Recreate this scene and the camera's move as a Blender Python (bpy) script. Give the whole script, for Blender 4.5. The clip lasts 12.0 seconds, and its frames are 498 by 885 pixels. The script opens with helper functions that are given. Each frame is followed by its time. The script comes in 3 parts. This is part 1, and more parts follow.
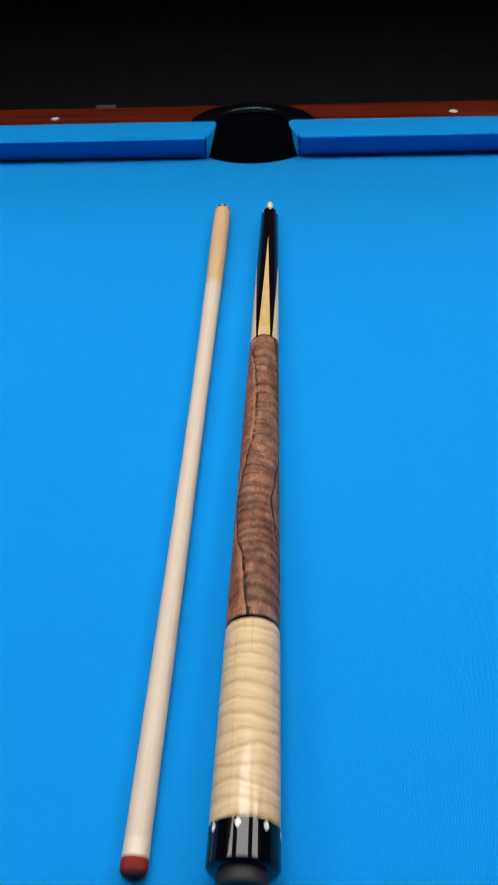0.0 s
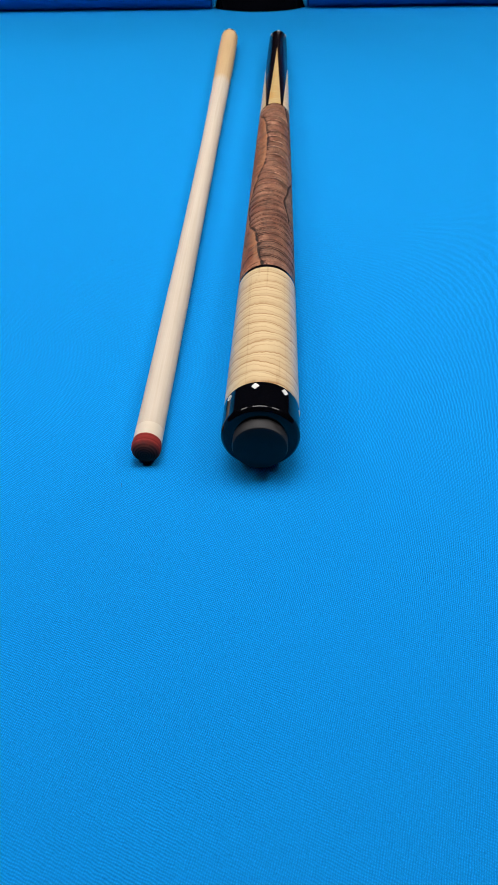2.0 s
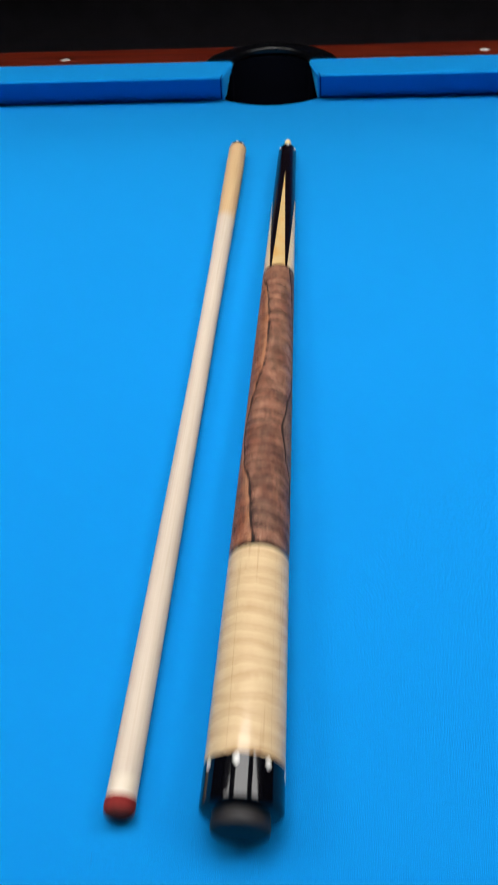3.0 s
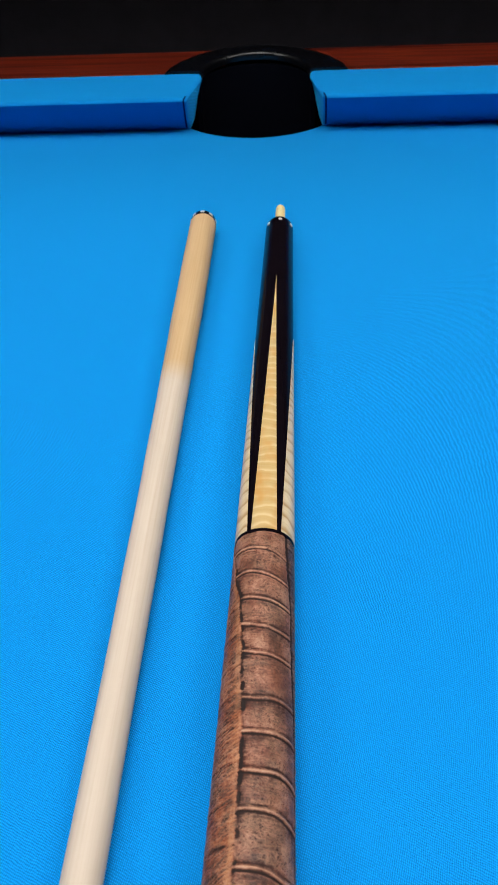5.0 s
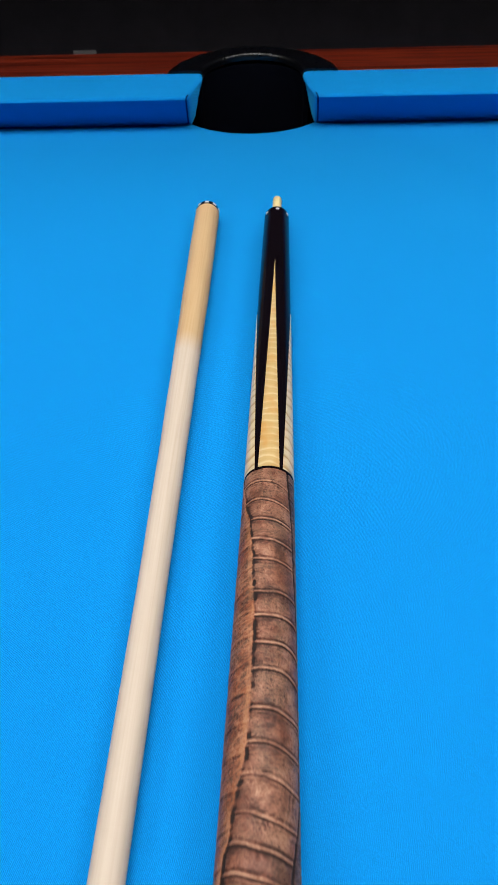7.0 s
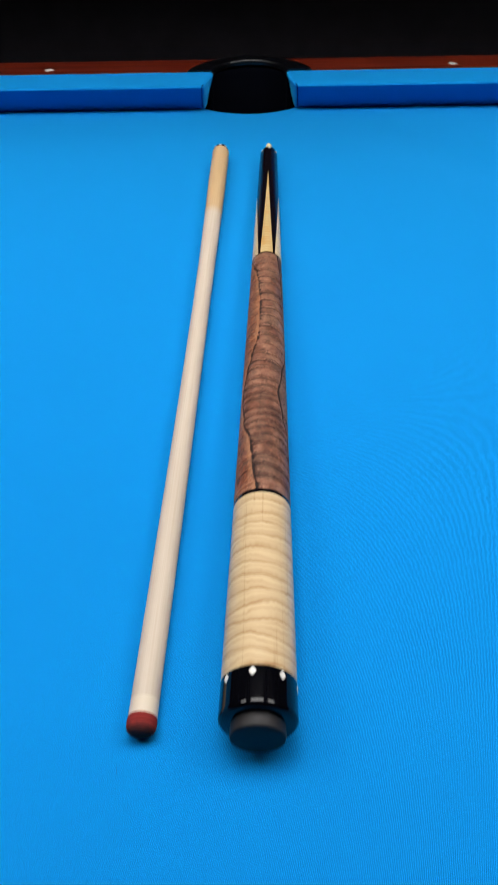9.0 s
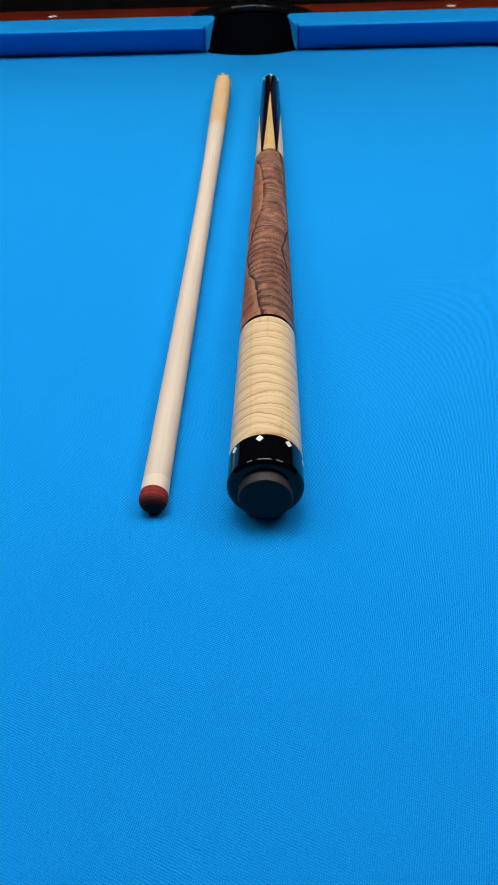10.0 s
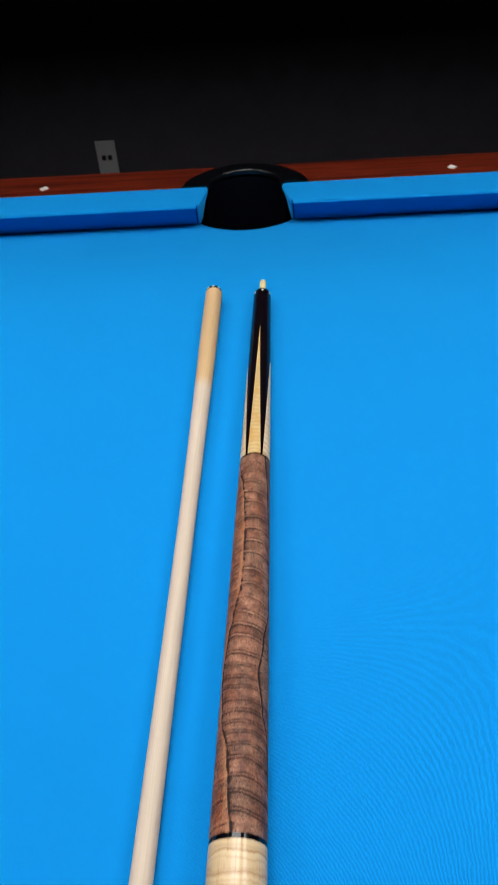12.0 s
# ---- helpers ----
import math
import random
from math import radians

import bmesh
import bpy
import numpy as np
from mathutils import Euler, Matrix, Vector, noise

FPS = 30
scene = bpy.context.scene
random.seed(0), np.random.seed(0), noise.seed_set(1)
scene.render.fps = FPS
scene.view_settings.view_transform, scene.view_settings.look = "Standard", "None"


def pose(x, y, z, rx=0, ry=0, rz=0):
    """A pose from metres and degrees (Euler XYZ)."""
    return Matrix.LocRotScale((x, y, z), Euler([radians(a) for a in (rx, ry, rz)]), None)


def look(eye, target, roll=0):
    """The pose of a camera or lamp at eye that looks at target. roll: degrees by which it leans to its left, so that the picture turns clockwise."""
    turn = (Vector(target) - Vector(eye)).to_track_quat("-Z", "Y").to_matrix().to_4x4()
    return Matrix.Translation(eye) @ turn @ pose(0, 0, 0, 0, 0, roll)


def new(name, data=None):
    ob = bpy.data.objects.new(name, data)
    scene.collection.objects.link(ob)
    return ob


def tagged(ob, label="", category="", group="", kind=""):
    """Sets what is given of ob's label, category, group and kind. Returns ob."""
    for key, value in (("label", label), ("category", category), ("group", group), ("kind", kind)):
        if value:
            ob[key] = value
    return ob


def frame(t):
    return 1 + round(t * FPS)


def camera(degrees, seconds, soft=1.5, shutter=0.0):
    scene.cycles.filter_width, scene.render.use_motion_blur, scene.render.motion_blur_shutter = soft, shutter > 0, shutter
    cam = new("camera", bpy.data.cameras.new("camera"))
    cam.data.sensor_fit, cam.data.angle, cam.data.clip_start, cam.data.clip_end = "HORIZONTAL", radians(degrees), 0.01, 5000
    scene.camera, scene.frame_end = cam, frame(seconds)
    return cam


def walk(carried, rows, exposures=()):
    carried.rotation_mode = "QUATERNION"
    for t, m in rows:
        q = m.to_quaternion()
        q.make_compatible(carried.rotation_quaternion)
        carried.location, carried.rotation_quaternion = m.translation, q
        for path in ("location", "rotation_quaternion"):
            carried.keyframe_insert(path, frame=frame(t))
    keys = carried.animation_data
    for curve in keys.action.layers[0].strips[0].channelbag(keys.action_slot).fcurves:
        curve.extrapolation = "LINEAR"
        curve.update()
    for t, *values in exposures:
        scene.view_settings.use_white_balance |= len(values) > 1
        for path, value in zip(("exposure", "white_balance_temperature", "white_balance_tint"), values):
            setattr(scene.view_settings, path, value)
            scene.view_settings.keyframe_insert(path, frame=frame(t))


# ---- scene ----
cam = camera(39.97, 12.0, 1.5, 0.35)
PATH = [
    (0, (0.0215, -1.0742, 0.3595), (-0.0351, 0.4423, -0.9432), -1.76),
    (0.2, (0.0216, -1.103, 0.3458), (-0.0295, 0.4113, -0.9596), -1.56),
    (0.5, (0.0183, -1.1384, 0.3113), (-0.0133, 0.3701, -1.0015), -0.82),
    (1, (0.0167, -1.1699, 0.2549), (-0.0063, 0.3327, -1.0649), -0.34),
    (1.5, (0.0101, -1.1812, 0.222), (-0.0202, 0.3067, -1.1141), -0.68),
    (2, (0.0114, -1.1855, 0.2123), (-0.0379, 0.293, -1.1336), -1.12),
    (2.5, (0.02, -1.1665, 0.2342), (-0.0581, 0.3108, -1.1117), -1.94),
    (2.7, (0.0249, -1.1377, 0.2589), (-0.0719, 0.3443, -1.0807), -2.34),
    (3, (0.0258, -1.0687, 0.304), (-0.0832, 0.4132, -1.0348), -2.50),
    (3.2, (0.0278, -1.0154, 0.3244), (-0.0887, 0.4661, -1.0142), -2.60),
    (4.8, (0.025, -0.7337, 0.2711), (-0.0659, 0.7167, -1.1031), -2.30),
    (5, (0.0258, -0.7239, 0.2578), (-0.0682, 0.7231, -1.1196), -2.70),
    (5.5, (0.0172, -0.721, 0.2438), (-0.0546, 0.6976, -1.1643), -2.03),
    (6, (0.0172, -0.7221, 0.2401), (-0.0482, 0.688, -1.1766), -1.87),
    (6.5, (0.0163, -0.7331, 0.2514), (-0.0566, 0.6842, -1.1578), -2.31),
    (7, (0.0195, -0.7815, 0.2835), (-0.0451, 0.6513, -1.1103), -1.99),
    (7.2, (0.0201, -0.8062, 0.2928), (-0.0414, 0.6355, -1.092), -2.00),
    (8.8, (0.0161, -1.0854, 0.3032), (-0.0306, 0.4318, -0.9991), -2.10),
    (9, (0.0105, -1.11, 0.2923), (-0.02, 0.4132, -1.0035), -1.20),
    (9.5, (0.009, -1.1542, 0.2565), (-0.0287, 0.3771, -1.0295), -1.71),
    (10, (0.0081, -1.1827, 0.2257), (-0.0316, 0.3426, -1.0673), -1.81),
    (10.5, (0.0117, -1.1826, 0.2232), (-0.0351, 0.3396, -1.0732), -2.26),
    (11, (0.0219, -1.1347, 0.2648), (-0.0435, 0.3869, -1.0315), -2.85),
    (11.2, (0.0319, -1.0995, 0.2874), (-0.0522, 0.4242, -1.0055), -3.53),
    (11.5, (0.0377, -1.0371, 0.3429), (-0.061, 0.4789, -0.9578), -3.84),
    (11.7, (0.0405, -1.0081, 0.3784), (-0.0636, 0.5176, -0.9106), -4.28),
    (12, (0.0429, -0.9833, 0.4175), (-0.0536, 0.5416, -0.873), -4.34),
]
cam.data.dof.use_dof = True
cam.data.dof.focus_distance = 0.36
cam.data.dof.aperture_fstop = 42.0
walk(cam, [(t, look(eye, target, roll)) for t, eye, target, roll in PATH],
     [(0, -0.03), (1, 0.03), (2, 0.10), (2.5, 0.14), (3, 0.09), (5, 0.0), (7, 0.04), (9, 0.02), (10, 0.06), (10.5, 0.11), (11.5, 0.07), (12, -0.02)])

# ---- light: a pendant with three shades over the table, in a dark room ----
scene.view_settings.exposure = 0.0
LAMP = 12.8
world = bpy.data.worlds.new("world")
scene.world = world
world.use_nodes = True
world.node_tree.nodes["Background"].inputs[0].default_value = (0.6, 0.7, 0.9, 1)
world.node_tree.nodes["Background"].inputs[1].default_value = 0.0


# ---- materials ----
class Mat:
    """A node material with short calls for its nodes."""

    def __init__(self, name, rough=0.5, spec=0.5, metal=0.0, coat=0.0):
        self.m = bpy.data.materials.new(name)
        self.m.use_nodes = True
        self.t = self.m.node_tree
        self.b = self.t.nodes["Principled BSDF"]
        self.b.inputs["Roughness"].default_value = rough
        self.b.inputs["Specular IOR Level"].default_value = spec
        self.b.inputs["Metallic"].default_value = metal
        self.b.inputs["Coat Weight"].default_value = coat
        self.b.inputs["Coat Roughness"].default_value = 0.04
        self.co = self.t.nodes.new("ShaderNodeTexCoord").outputs["Object"]

    def put(self, socket, value):
        if isinstance(value, bpy.types.NodeSocket):
            self.t.links.new(value, socket)
        elif isinstance(value, (tuple, list)) and socket.type == "RGBA" and len(value) == 3:
            socket.default_value = (*value, 1)
        else:
            socket.default_value = value

    def set(self, name, value):
        self.put(self.b.inputs[name], value)
        return self

    def math(self, op, a, b=0.0, c=None):
        n = self.t.nodes.new("ShaderNodeMath")
        n.operation = op
        self.put(n.inputs[0], a)
        self.put(n.inputs[1], b)
        if c is not None:
            self.put(n.inputs[2], c)
        return n.outputs[0]

    def xyz(self, v=None):
        n = self.t.nodes.new("ShaderNodeSeparateXYZ")
        self.put(n.inputs[0], v or self.co)
        return n.outputs

    def join(self, x, y, z):
        n = self.t.nodes.new("ShaderNodeCombineXYZ")
        for s, v in zip(n.inputs, (x, y, z)):
            self.put(s, v)
        return n.outputs[0]

    def scaled(self, k, v=None):
        n = self.t.nodes.new("ShaderNodeVectorMath")
        n.operation = "MULTIPLY"
        self.put(n.inputs[0], v or self.co)
        n.inputs[1].default_value = k
        return n.outputs[0]

    def noise(self, v=None, scale=10.0, detail=3.0, rough=0.55, warp=0.0):
        n = self.t.nodes.new("ShaderNodeTexNoise")
        self.put(n.inputs["Vector"], v or self.co)
        n.inputs["Scale"].default_value = scale
        n.inputs["Detail"].default_value = detail
        n.inputs["Roughness"].default_value = rough
        n.inputs["Distortion"].default_value = warp
        return n.outputs["Fac"]

    def cells(self, v=None, scale=10.0, feature="DISTANCE_TO_EDGE"):
        n = self.t.nodes.new("ShaderNodeTexVoronoi")
        n.feature = feature
        self.put(n.inputs["Vector"], v or self.co)
        n.inputs["Scale"].default_value = scale
        return n.outputs["Distance"]

    def ramp(self, f, *stops):
        n = self.t.nodes.new("ShaderNodeValToRGB")
        self.put(n.inputs[0], f)
        e = n.color_ramp.elements
        while len(e) < len(stops):
            e.new(0.5)
        for el, (p, c) in zip(e, stops):
            el.position = p
            el.color = (*c, 1) if isinstance(c, tuple) else (c, c, c, 1)
        return n.outputs[0]

    def mix(self, f, a, b, mode="MIX"):
        n = self.t.nodes.new("ShaderNodeMix")
        n.data_type, n.blend_type = "RGBA", mode
        self.put(n.inputs[0], f)
        self.put(n.inputs[6], a)
        self.put(n.inputs[7], b)
        return n.outputs[2]

    def attr(self, name):
        n = self.t.nodes.new("ShaderNodeAttribute")
        n.attribute_name = name
        return n.outputs["Fac"]

    def bump(self, h, strength=0.3, dist=0.001):
        n = self.t.nodes.new("ShaderNodeBump")
        n.inputs["Strength"].default_value = strength
        n.inputs["Distance"].default_value = dist
        self.put(n.inputs["Height"], h)
        self.put(self.b.inputs["Normal"], n.outputs[0])
        return self


CLOTH_LOW, CLOTH_HIGH, NAP = (0.0026, 0.172, 0.468), (0.0032, 0.184, 0.494), (0.02, 0.355, 0.655)


def cloth_material():
    """Worsted twill: leaning warp ribs crossed by the twill line, under a fine nap that catches the light from above."""
    m = Mat("blue_worsted_cloth", rough=0.95, spec=0.04)
    x, y, z = m.xyz()
    drift = m.math("MULTIPLY_ADD", m.noise(scale=70, detail=2), 1.1, m.math("MULTIPLY", m.noise(scale=330, detail=3), 1.4))
    yy = m.math("MULTIPLY_ADD", z, 1.7, y)
    across = m.math("ADD", m.math("MULTIPLY", m.math("SUBTRACT", x, m.math("MULTIPLY", yy, 0.28)), 1 / 0.00070), drift)
    along = m.math("ADD", m.math("ADD", m.math("MULTIPLY", x, 0.39 / 0.00080), m.math("MULTIPLY", yy, 0.92 / 0.00080)), drift)
    rib = m.math("SINE", m.math("MULTIPLY", across, 2 * math.pi))
    twill = m.math("SINE", m.math("MULTIPLY", along, 2 * math.pi))
    lead = m.ramp(m.noise(scale=26, detail=2), (0.38, 0.0), (0.62, 1.0))
    dash = m.math("MULTIPLY", rib, m.math("MULTIPLY_ADD", twill, 0.32, 0.68))
    weave = m.math("ADD", m.math("MULTIPLY_ADD", dash, m.math("MULTIPLY_ADD", lead, 0.14, 0.26), 0.5), m.math("MULTIPLY", twill, m.math("MULTIPLY_ADD", lead, -0.12, 0.22)))
    fuzz = m.noise(scale=1100, detail=3, rough=0.65)
    blotch = m.noise(scale=9, detail=4, rough=0.6)
    brushed = m.ramp(m.noise(scale=11, detail=3, rough=0.6), (0.36, 1.05), (0.64, 1.65))
    tone = m.math("ADD", m.math("MULTIPLY_ADD", m.math("SUBTRACT", weave, 0.5), brushed, 1.0), m.math("MULTIPLY_ADD", fuzz, 0.5, -0.25))
    tone = m.math("ADD", tone, m.math("MULTIPLY_ADD", blotch, 0.06, -0.03))
    tint = m.mix(m.noise(scale=3, detail=2), CLOTH_LOW, CLOTH_HIGH)
    n = m.t.nodes.new("ShaderNodeVectorMath")
    n.operation = "SCALE"
    m.put(n.inputs[0], tint)
    m.put(n.inputs["Scale"], tone)
    m.set("Base Color", n.outputs[0])
    m.set("Sheen Weight", 1.0)
    m.set("Sheen Roughness", 0.5)
    m.set("Sheen Tint", NAP)
    return m.bump(m.math("ADD", weave, m.math("MULTIPLY", fuzz, 0.7)), 0.14, 0.0004).m


def rosewood_material():
    m = Mat("red_brown_rail_wood", rough=0.3, spec=0.05)
    g = m.noise(m.scaled((2.0, 95, 95)), scale=1.5, detail=6, rough=0.62, warp=0.6)
    f = m.noise(m.scaled((6, 420, 420)), scale=1.0, detail=4)
    col = m.ramp(g, (0.34, (0.010, 0.0018, 0.0015)), (0.45, (0.040, 0.0042, 0.0026)), (0.53, (0.150, 0.0190, 0.0070)), (0.60, (0.030, 0.0036, 0.0024)), (0.70, (0.110, 0.0130, 0.0055)))
    m.set("Base Color", m.mix(m.math("MULTIPLY", f, 0.3), col, (0.03, 0.004, 0.002)))
    return m.bump(f, 0.08, 0.0004).m


def maple_material(name, pale, dark, step, bend, power, seed, coat=1.0, warm=0.0):
    """Curly maple: rings of figure across the cue that bend and fade, over fine long grain."""
    m = Mat(name, rough=0.35, spec=0.15, coat=coat)
    x, y, z = m.xyz()
    slow = m.noise(m.join(m.math("MULTIPLY_ADD", x, 34.0, seed), m.math("MULTIPLY", y, 26.0), m.math("MULTIPLY", z, 34.0)), scale=1.0, detail=2.0, rough=0.5)
    fast = m.noise(m.join(m.math("MULTIPLY_ADD", x, 120.0, seed), m.math("MULTIPLY", y, 150.0), m.math("MULTIPLY", z, 120.0)), scale=1.0, detail=2.0)
    phase = m.math("ADD", m.math("MULTIPLY", y, 1.0 / step), m.math("ADD", m.math("MULTIPLY", slow, bend), m.math("MULTIPLY", fast, 0.55)))
    saw = m.math("FRACT", phase)
    ring = m.ramp(saw, (0.0, 0.2), (0.09, 1.0), (0.20, 0.85), (0.36, 0.25), (0.7, 0.0), (1.0, 0.2))
    fine = m.ramp(m.math("FRACT", m.math("MULTIPLY", phase, 2.7)), (0.0, 0.0), (0.2, 0.5), (0.5, 0.0))
    fade = m.ramp(m.noise(m.join(m.math("MULTIPLY", x, 50.0), m.math("MULTIPLY_ADD", y, 45.0, seed), m.math("MULTIPLY", z, 50.0)), scale=1.0, detail=1), (0.34, 0.55), (0.58, 1.0))
    figure = m.math("MULTIPLY", m.math("MAXIMUM", ring, m.math("MULTIPLY", fine, 0.6)), m.math("MULTIPLY", fade, power))
    grain = m.noise(m.join(m.math("MULTIPLY", x, 1300.0), m.math("MULTIPLY", y, 30.0), m.math("MULTIPLY", z, 1300.0)), scale=1.0, detail=3)
    streak = m.ramp(m.noise(m.join(m.math("MULTIPLY_ADD", x, 420.0, seed), m.math("MULTIPLY", y, 9.0), m.math("MULTIPLY", z, 420.0)), scale=1.0, detail=2), (0.58, 0.0), (0.74, 0.26))
    col = m.mix(figure, pale, dark)
    col = m.mix(m.math("MULTIPLY", grain, 0.16), col, dark)
    col = m.mix(streak, col, dark)
    amber = m.ramp(m.noise(m.join(m.math("MULTIPLY_ADD", x, 90.0, seed), m.math("MULTIPLY", y, 70.0), m.math("MULTIPLY", z, 90.0)), scale=1.0, detail=2), (0.48, 0.0), (0.66, warm))
    col = m.mix(amber, col, (0.42, 0.215, 0.055))
    m.set("Base Color", col)
    return m.bump(grain, 0.02, 0.0002).m


def sleeve_material():
    """Flamed maple sleeve: uneven sawtooth flames round the cue, broken along thin dark growth lines."""
    m = Mat("curly_maple_sleeve", rough=0.32, spec=0.15, coat=0.34)
    x, y, z = m.xyz()
    turn = m.math("ARCTAN2", x, z)
    ring = m.noise(m.join(m.math("MULTIPLY", turn, 3.6), m.math("MULTIPLY", y, 3.5), 4.0), scale=1.0, detail=2)
    grain = m.noise(m.join(m.math("MULTIPLY", turn, 38.0), m.math("MULTIPLY", y, 22.0), 0.0), scale=1.0, detail=3)
    sway = m.noise(m.join(m.math("MULTIPLY", turn, 0.35), m.math("MULTIPLY", y, 60.0), 2.0), scale=1.0, detail=2)
    offset = m.noise(m.join(m.math("MULTIPLY", turn, 7.0), m.math("MULTIPLY", y, 30.0), 6.0), scale=1.0, detail=2)
    phase = m.math("ADD", m.math("MULTIPLY", y, 1 / 0.0084), m.math("ADD", m.math("MULTIPLY", sway, 2.1), m.math("MULTIPLY", offset, 0.26)))
    broad = m.ramp(m.math("FRACT", phase), (0.0, 0.0), (0.05, 1.0), (0.10, 0.85), (0.20, 0.35), (0.45, 0.16), (1.0, 0.0))
    second = m.ramp(m.math("FRACT", m.math("MULTIPLY_ADD", phase, 2.6, 0.4)), (0.0, 0.0), (0.12, 0.6), (0.4, 0.08), (1.0, 0.0))
    fade = m.ramp(m.noise(m.join(m.math("MULTIPLY", turn, 1.2), m.math("MULTIPLY", y, 110.0), 9.0), scale=1.0, detail=1), (0.36, 0.75), (0.58, 1.0))
    flame = m.math("MULTIPLY", m.math("MAXIMUM", broad, second), fade)
    line = m.ramp(m.math("ABSOLUTE", m.math("SUBTRACT", ring, 0.5)), (0.0, 1.0), (0.030, 0.0))
    cut = m.math("MULTIPLY", line, m.math("MULTIPLY_ADD", flame, 0.45, 0.20))
    col = m.mix(m.math("MULTIPLY", flame, 0.95), (0.535, 0.410, 0.250), (0.220, 0.098, 0.026))
    col = m.mix(m.math("MULTIPLY", grain, 0.30), col, (0.40, 0.26, 0.125))
    col = m.mix(cut, col, (0.22, 0.115, 0.045))
    m.set("Base Color", col)
    return m.bump(grain, 0.02, 0.0002).m


def shaft_material():
    m = Mat("pale_shaft_maple", rough=0.58, spec=0.2)
    x, y, z = m.xyz()
    grain = m.noise(m.join(m.math("MULTIPLY", x, 900.0), m.math("MULTIPLY", y, 9.0), m.math("MULTIPLY", z, 900.0)), scale=1.0, detail=4, rough=0.6)
    blot = m.noise(m.join(m.math("MULTIPLY", x, 60.0), m.math("MULTIPLY", y, 20.0), m.math("MULTIPLY", z, 60.0)), scale=1.0, detail=2)
    pale = m.ramp(grain, (0.28, (0.405, 0.328, 0.258)), (0.5, (0.436, 0.360, 0.290)), (0.72, (0.458, 0.383, 0.312)))
    tan = m.ramp(grain, (0.28, (0.385, 0.245, 0.124)), (0.5, (0.42, 0.278, 0.146)), (0.72, (0.45, 0.31, 0.17)))
    edge = m.math("ADD", y, m.math("MULTIPLY_ADD", blot, 0.012, -0.006))
    sealed = m.ramp(m.math("MULTIPLY_ADD", edge, 33.0, 0.5 + 0.201 * 33.0), (0.15, 0.0), (0.85, 1.0))
    m.set("Base Color", m.mix(sealed, pale, tan))
    return m.bump(grain, 0.05, 0.0002).m


